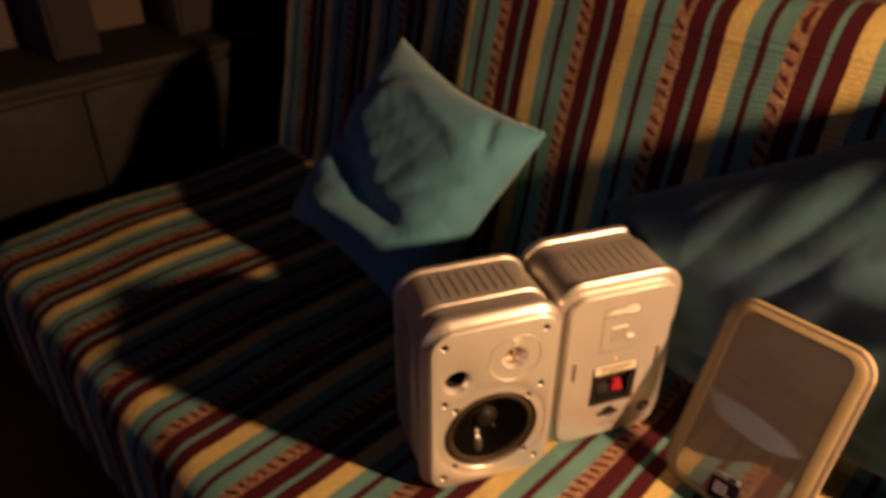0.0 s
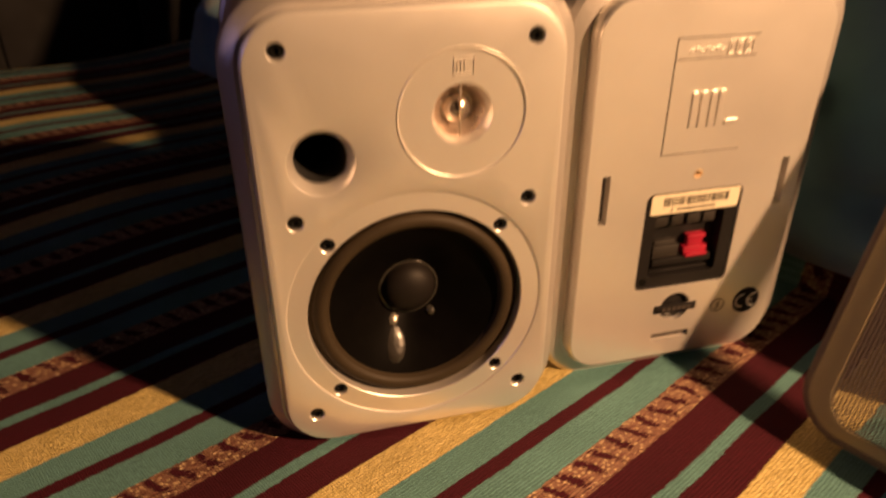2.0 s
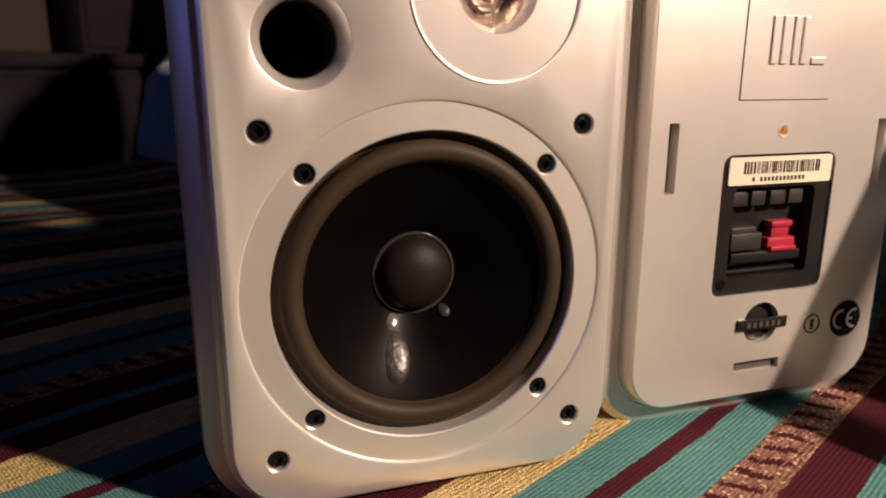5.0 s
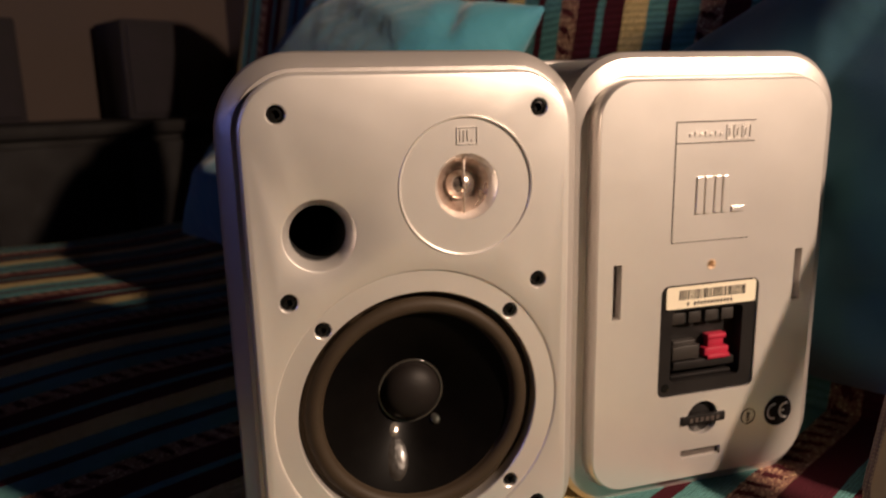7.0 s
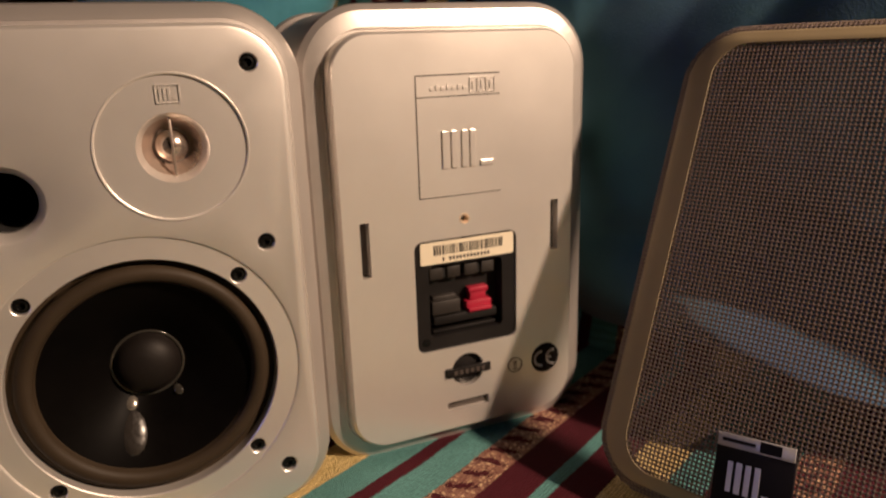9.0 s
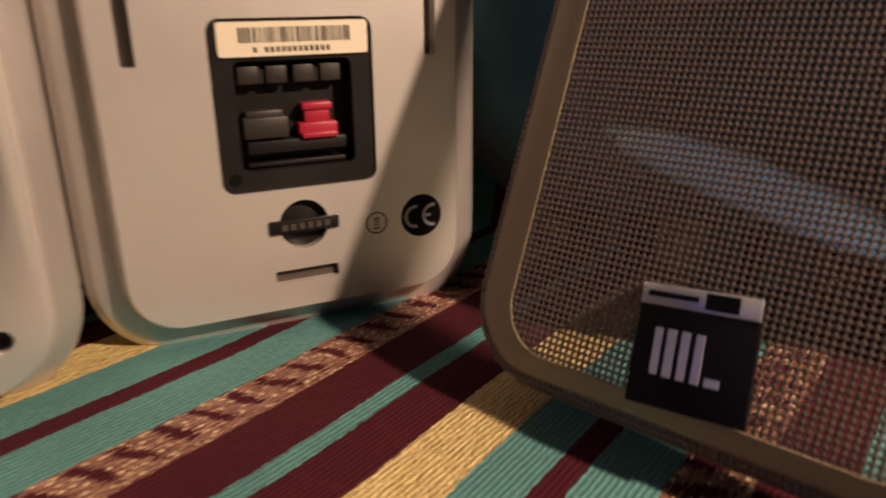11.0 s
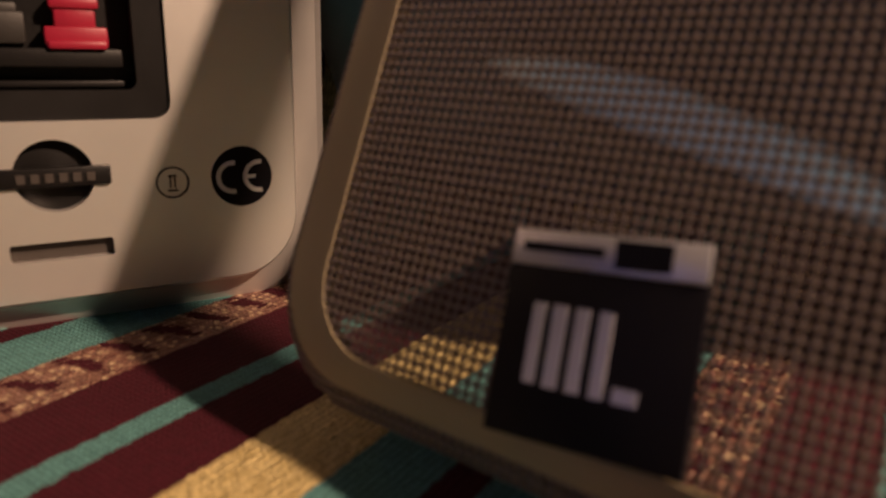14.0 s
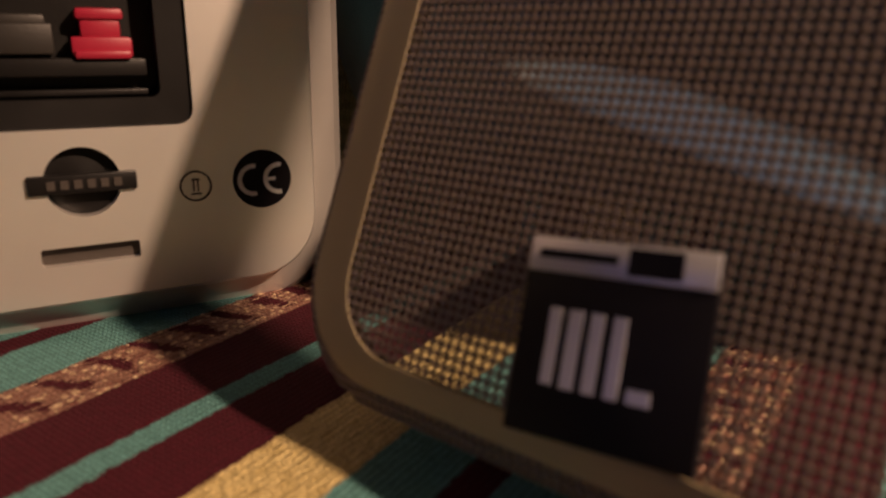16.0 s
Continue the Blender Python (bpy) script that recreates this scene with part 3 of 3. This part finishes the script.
def back_side(sp):
    """The rear panel; bx counts to the right as one looks at it."""
    y = DEPTH

    def mir(pts):
        return [(-x, z) for x, z in pts]

    term = rrect(0.0645, 0.067, 0.005, 5, 0.001, 0.0927)
    slots = [rrect(0.0052, 0.031, 0.0004, 1, sx * 0.059, 0.1255) for sx in (-1, 1)]
    hole = circle(0.0032, 20, 0.0, 0.1365)
    disc = circle(0.0105, 40, 0.0, 0.0435)
    slit = rrect(0.0275, 0.0056, 0.0006, 1, 0.0, 0.0212)
    bm = bmesh.new()
    sheet(bm, outline(-0.0066), [mir(h) for h in [term, *slots, hole, disc, slit]], y)
    loft(bm, [flat(outline(d), yy) for d, yy in ((-0.0030, 0.1256), (-0.0034, 0.1236), (-0.0048, 0.1236), (-0.0048, 0.1300), (-0.0053, 0.1322), (-0.0059, 0.1334), (-0.0066, y))])
    for h, depth in ((term, 0.0105), (slots[0], 0.006), (slots[1], 0.006), (hole, 0.006), (disc, 0.004), (slit, 0.003)):
        tube(bm, mir(h), y, y - depth)
    weld(bm)
    panel = part("rear_panel", bm, silver, sp, "flat silver rear panel", angle=28)
    # floors of the openings; slots and slit have their shade put into a dark colour
    for h, depth, mat in ((term, 0.0104, black_plastic), (slots[0], 0.0059, groove_grey), (slots[1], 0.0059, groove_grey), (hole, 0.0059, hole_black), (slit, 0.0029, groove_grey)):
        bm = bmesh.new()
        bm.faces.new([bm.verts.new((-x * 1.01 if h is hole else -x, y - depth, z)) for x, z in h])
        part("recess", bm, mat, panel, smooth=False)
    # sunk disc with its cross bar
    bm = bmesh.new()
    lathe(bm, ((0.0106, y - 0.0038), (0.0090, y - 0.0036), (0.0, y - 0.0022)), 0.0, 0.0435, n=40)
    knob = part("wall_mount", bm, black_plastic, panel, "dark round wall mount with a cross bar")
    bm = bmesh.new()
    box(bm, -0.0148, 0.0148, y - 0.0012, y + 0.0014, 0.0405, 0.0462, 0.0006)
    part("cross_bar", bm, black_plastic, knob)
    for i in range(6):
        bm = bmesh.new()
        box(bm, -0.0105 + 0.0036 * i, -0.0083 + 0.0036 * i, y + 0.0012, y + 0.0018, 0.0420, 0.0446)
        part("raised_bar", bm, groove_grey, knob, smooth=False)
    # terminal cup
    bm = bmesh.new()
    ring_out, ring_in = rrect(0.0641, 0.0666, 0.0049, 5, -0.001, 0.0927), rrect(0.0470, 0.0430, 0.003, 5, -0.001, 0.0890)
    loft(bm, [flat(ring_out, y - 0.0012), flat(ring_in, y - 0.0016), flat(ring_in, y - 0.0104)])
    part("terminal_cup", bm, black_plastic, panel, "black plastic terminal cup")

    def clip(x, mat, label):
        bm = bmesh.new()
        box(bm, -x - 0.0082, -x + 0.0082, y - 0.0095, y - 0.0036, 0.0792, 0.0850, 0.0009)
        box(bm, -x - 0.0076, -x + 0.0076, y - 0.0090, y - 0.0014, 0.0788, 0.0812, 0.0008)
        box(bm, -x - 0.0054, -x + 0.0054, y - 0.0100, y - 0.0050, 0.0845, 0.0905, 0.0009)
        box(bm, -x - 0.0064, -x + 0.0064, y - 0.0100, y - 0.0040, 0.0898, 0.0930, 0.0009)
        part("wire_clip", bm, mat, panel, label)

    bm = bmesh.new()
    box(bm, 0.0025, 0.0205, y - 0.010, y - 0.0028, 0.0800, 0.0885, 0.0008)
    box(bm, 0.0040, 0.0190, y - 0.010, y - 0.0050, 0.0870, 0.0910, 0.0008)
    part("wire_clip", bm, grey_plastic, panel, "dark grey spring clip")
    clip(0.0100, red_plastic, "red spring clip")
    bm = bmesh.new()
    box(bm, -0.0215, 0.0195, y - 0.010, y - 0.0030, 0.0738, 0.0790, 0.0008)
    box(bm, -0.0215, 0.0195, y - 0.010, y - 0.0050, 0.0682, 0.0700, 0.0005)
    part("ledge", bm, black_plastic, panel)
    for x in (-0.0165, -0.0055, 0.0055, 0.0165):
        bm = bmesh.new()
        box(bm, -x - 0.0042, -x + 0.0042, y - 0.010, y - 0.0046, 0.1012, 0.1085, 0.0007)
        part("wire_socket", bm, grey_plastic, panel)
    for x in (-0.0110, 0.0110):
        bm = bmesh.new()
        box(bm, -x - 0.0012, -x + 0.0012, y - 0.0100, y - 0.0062, 0.1012, 0.1075, 0.0004)
        part("wire_slot", bm, hole_black, panel, smooth=False)
    # small screw in the cup's corner, and the threaded bush over it
    bm = bmesh.new()
    lathe(bm, ((0.0026, y - 0.0016), (0.0024, y - 0.0008), (0.0012, y - 0.0006), (0.0, y - 0.0010)), 0.0255, 0.0650, n=18)
    part("cup_screw", bm, screw_black, panel)
    bm = bmesh.new()
    lathe(bm, ((0.0032, y - 0.0002), (0.0030, y + 0.0003), (0.0024, y + 0.0002), (0.0019, y - 0.0010), (0.0017, y - 0.0045)), 0.0, 0.1365, n=22)
    part("threaded_bush", bm, brass, panel, "small brass threaded bush")
    # bar code label
    bm = bmesh.new()
    pts = rrect(0.0590, 0.0128, 0.0012, 3, -0.002, 0.1185)
    loft(bm, [flat(pts, y - 0.0013), flat(pts, y - 0.0004)], True, False, True)
    label = part("label", bm, sticker, panel, "cream paper label with a bar code", smooth=False)
    rnd = random.Random(5)
    bm = bmesh.new()
    x = -0.0215
    while x < 0.0225:
        w = rnd.choice((0.0004, 0.0007, 0.0011))
        box(bm, -0.002 - x - w, -0.002 - x, y - 0.0005, y - 0.00025, 0.1172, 0.1228)
        x += w + rnd.choice((0.0004, 0.0006, 0.0009))
    tagged(part("bar_code", bm, ink, label, smooth=False), kind="stuff")
    bm = bmesh.new()
    for i in range(14):
        if i != 1:
            box(bm, -0.002 + 0.0150 - 0.0022 * i, -0.002 + 0.0163 - 0.0022 * i, y - 0.0005, y - 0.00025, 0.1136, 0.1156)
    tagged(part("digit_bars", bm, ink, label, smooth=False), kind="stuff")
    # fine grooves of the panel's name field, as thin strips coloured like their shade, and raised plain shapes in it
    for x0, x1, z0, z1 in ((-0.0265, 0.0230, 0.2157, 0.2163), (-0.0265, 0.0230, 0.2045, 0.2050), (-0.0268, -0.0263, 0.1503, 0.2163), (-0.0265, 0.0230, 0.1503, 0.1507)):
        bm = bmesh.new()
        box(bm, -x1, -x0, y - 0.0002, y + 0.0003, z0, z1)
        part("field_line", bm, groove_grey, panel, smooth=False)
    bm = bmesh.new()
    for i in range(7):
        x0 = -0.0185 + 0.0032 * i
        box(bm, -x0 - 0.0024, -x0, y - 0.0002, y + 0.0006, 0.2082, 0.2096 + 0.0012 * (i % 2))
    for i in range(3):
        x0 = 0.0046 + 0.0052 * i
        for dx0, dx1, z0, z1 in ((0, 0.0005, 0.2062, 0.2140), (0.0045, 0.005, 0.2062, 0.2140), (0, 0.005, 0.2135, 0.2140), (0, 0.005, 0.2062, 0.2067), (0.0017, 0.0033, 0.208, 0.2122)):
            box(bm, -x0 - dx1, -x0 - dx0, y - 0.0002, y + 0.0006, z0, z1)
    tagged(part("raised_name_bars", bm, silver, panel, smooth=False), kind="stuff")
    for x0, x1, z0, z1 in ((-0.0125, -0.0092, 0.1660, 0.1865), (-0.0070, -0.0036, 0.1660, 0.1865), (-0.0008, 0.0024, 0.1660, 0.1865), (0.0042, 0.0074, 0.1660, 0.1865), (0.0105, 0.0185, 0.1660, 0.1690)):
        bm = bmesh.new()
        box(bm, -x1, -x0, y - 0.0002, y + 0.0010, z0, z1, 0.0003)
        part("raised_bar", bm, silver, panel, smooth=False)
    # conformity mark
    bm = bmesh.new()
    lathe(bm, ((0.0098, y + 0.0001), (0.0097, y + 0.00035), (0.0, y + 0.00035)), -0.0535, 0.0400, n=40)
    mark = part("mark_disc", bm, badge_black, panel, "round black sticker with the letters CE")
    bm = bmesh.new()

    def bow(cx, r, a0, a1, w):
        inner = [(-(cx + (r - w) * math.cos(radians(a0 + (a1 - a0) * i / 20))), y + 0.0006, 0.0400 + (r - w) * math.sin(radians(a0 + (a1 - a0) * i / 20))) for i in range(21)]
        outer = [(-(cx + r * math.cos(radians(a0 + (a1 - a0) * i / 20))), y + 0.0006, 0.0400 + r * math.sin(radians(a0 + (a1 - a0) * i / 20))) for i in range(21)]
        loft(bm, [inner, outer], False)

    bow(0.0505, 0.0054, 80, 280, 0.0015)
    bow(0.0590, 0.0054, 80, 280, 0.0015)
    box(bm, -0.0578, -0.0544, y + 0.0004, y + 0.0006, 0.0394, 0.0406)
    part("mark_letters", bm, white_ink, mark, smooth=False)
    bm = bmesh.new()
    lathe(bm, ((0.0050, y + 0.0001), (0.0050, y + 0.0004), (0.0044, y + 0.0004), (0.0044, y + 0.0001)), -0.0320, 0.0395, n=36)
    for x0, x1, z0, z1 in ((-0.0012, 0.0012, 0.0018, 0.0024), (-0.0016, 0.0016, -0.0028, -0.0022), (-0.0009, -0.0004, -0.0016, 0.0018), (0.0004, 0.0009, -0.0016, 0.0018)):
        box(bm, -0.0320 - x1, -0.0320 - x0, y + 0.0001, y + 0.0004, 0.0395 + z0, 0.0395 + z1)
    part("recycling_mark", bm, groove_grey, panel, smooth=False)


BASE = 0.4235
first = loudspeaker(pose(0.278, 0.61, BASE))
second = copy_thing(first, pose(0.452, 0.628 + DEPTH, BASE, 0, 0, 180))
tagged(second, "silver compact loudspeaker turned round, showing its rear panel")


# ---------------------------------------------------------------- loose grille
def grille():
    GW, GH, GR, EDGE, DROP = 0.1712, 0.2523, 0.0315, 0.0190, 0.0105
    m = pose(0.4827, 0.5527, 0.4306, 0, 0, -67.9) @ pose(0, 0, 0, -22.9, -0.6, 0)
    g = empty("loudspeaker_grille", m, label="loose dark wire-mesh loudspeaker grille leaning on the blue cushion", category="loudspeaker grille")

    def inside(x, z):
        """How far a point lies inside the rounded outline."""
        qx, qz = abs(x - GW / 2) - (GW / 2 - GR), abs(z - GH / 2) - (GH / 2 - GR)
        return GR - math.hypot(max(qx, 0), max(qz, 0)) - min(max(qx, qz), 0)

    def depth(x, z):
        d = max(0.0, min(EDGE, inside(x, z)))
        k = 1 - d / EDGE
        return DROP * (1 - math.sqrt(max(0.0, 1 - k * k)))

    pitch, bar = 0.00215, 0.00086
    nx, nz = int(GW / pitch) + 1, int(GH / pitch) + 1
    bm = bmesh.new()
    cache = {}

    def vert(i, j, a, b):
        key = (i, j, a, b)
        if key not in cache:
            x = i * pitch + (bar / 2 if a else -bar / 2)
            z = j * pitch + (bar / 2 if b else -bar / 2)
            cache[key] = bm.verts.new((x, depth(x, z), z))
        return cache[key]

    for i in range(nx):
        for j in range(nz):
            x, z = i * pitch, j * pitch
            if inside(x, z) < 0.0012:
                continue
            bm.faces.new((vert(i, j, 0, 0), vert(i, j, 1, 0), vert(i, j, 1, 1), vert(i, j, 0, 1)))
            if inside(x + pitch, z) >= 0.0012:
                bm.faces.new((vert(i, j, 1, 0), vert(i + 1, j, 0, 0), vert(i + 1, j, 0, 1), vert(i, j, 1, 1)))
            if inside(x, z + pitch) >= 0.0012:
                bm.faces.new((vert(i, j, 0, 1), vert(i, j, 1, 1), vert(i, j + 1, 1, 0), vert(i, j + 1, 0, 0)))
    wire = part("wire_mesh", bm, mesh_paint, g, "fine square wire mesh")
    tagged(wire, kind="stuff")
    th = wire.modifiers.new("thickness", "SOLIDIFY")
    th.thickness, th.offset = 0.0004, 0.0
    bm = bmesh.new()

    def ring(d, y, side=0.0):
        """An outline set in by d, and by side more along the two long edges."""
        return [(x, y, z) for x, z in rrect(GW - 2 * (d + side), GH - 2 * d, max(0.012, GR - d), 12, GW / 2, GH / 2)]

    def skin(d):
        k = 1 - d / EDGE
        return DROP * (1 - math.sqrt(max(0, 1 - k * k)))

    # the rim lies just under the mesh along its outer edge and shows as a plain band inside
    prof = [(0.0005, DROP, 0.0)] + [(d, skin(d) + 0.0009, 0.0) for d in (0.0010, 0.0020, 0.0035, 0.0055)]
    prof += [(d, skin(d) - 0.0004, 0.0) for d in (0.0066, 0.0080, 0.0095)]
    prof += [(0.0110, skin(0.0130) - 0.0004, 0.0020), (0.0124, skin(0.0155) - 0.0004, 0.0042), (0.0134, skin(0.018) - 0.0004, 0.0062)]
    rings = [ring(d, y, side) for d, y, side in prof] + [ring(0.0137, 0.0006, 0.0066), ring(0.0136, 0.0028, 0.0066), ring(0.0055, 0.0075), ring(0.0032, 0.0125), ring(0.0006, 0.0125)]
    loft(bm, rings + [rings[0]])
    weld(bm)
    part("rim", bm, rim_plastic, g, "rounded tan-grey plastic rim", angle=40)
    # badge with a silver strip over a black square, its mark as plain shapes
    bd = empty("badge", Matrix.Identity(4), label="black square badge with a silver strip")
    bd.parent = g
    bd.matrix_basis = pose(0.0847, -0.0008, 0.0305, 0, -5.2, 0)
    bm = bmesh.new()
    box(bm, -0.0175, 0.0175, -0.0016, 0.0006, -0.0180, 0.0180, 0.0004)
    part("plate", bm, badge_black, bd)
    bm = bmesh.new()
    box(bm, -0.0172, 0.0172, -0.0022, -0.0014, 0.0116, 0.0178, 0.0002)
    part("strip", bm, badge_silver, bd)
    for x0, x1, z0, z1 in ((0.0020, 0.0115, 0.0124, 0.0172), (-0.0150, 0.0000, 0.0140, 0.0156)):
        bm = bmesh.new()
        box(bm, x0, x1, -0.0025, -0.0021, z0, z1)
        part("strip_bar", bm, badge_black, bd, smooth=False)
    for x0, x1, z0, z1 in ((-0.0112, -0.0090, -0.0086, 0.0052), (-0.0074, -0.0048, -0.0088, 0.0052), (-0.0032, -0.0008, -0.0088, 0.0052), (0.0010, 0.0034, -0.0088, 0.0052), (0.0050, 0.0090, -0.0088, -0.0064)):
        bm = bmesh.new()
        box(bm, x0, x1, -0.0020, -0.0015, z0, z1)
        part("mark_bar", bm, badge_silver, bd, smooth=False)
    return g


grille()


# ---------------------------------------------------------------- beyond the sofa
def sideboard():
    sb = empty("sideboard", SOFA @ pose(0.74, 1.93, 0.0), label="dark wooden sideboard against the wall beyond the sofa", category="sideboard")
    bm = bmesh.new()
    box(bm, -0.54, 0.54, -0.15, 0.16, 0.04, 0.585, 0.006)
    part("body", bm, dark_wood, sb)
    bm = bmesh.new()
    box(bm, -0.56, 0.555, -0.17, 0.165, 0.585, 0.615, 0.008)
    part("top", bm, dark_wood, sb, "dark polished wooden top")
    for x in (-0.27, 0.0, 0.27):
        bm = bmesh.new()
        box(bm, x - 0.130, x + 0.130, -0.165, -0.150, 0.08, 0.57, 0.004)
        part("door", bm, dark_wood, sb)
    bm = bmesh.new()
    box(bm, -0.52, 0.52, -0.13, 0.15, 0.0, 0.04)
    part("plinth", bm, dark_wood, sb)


sideboard()


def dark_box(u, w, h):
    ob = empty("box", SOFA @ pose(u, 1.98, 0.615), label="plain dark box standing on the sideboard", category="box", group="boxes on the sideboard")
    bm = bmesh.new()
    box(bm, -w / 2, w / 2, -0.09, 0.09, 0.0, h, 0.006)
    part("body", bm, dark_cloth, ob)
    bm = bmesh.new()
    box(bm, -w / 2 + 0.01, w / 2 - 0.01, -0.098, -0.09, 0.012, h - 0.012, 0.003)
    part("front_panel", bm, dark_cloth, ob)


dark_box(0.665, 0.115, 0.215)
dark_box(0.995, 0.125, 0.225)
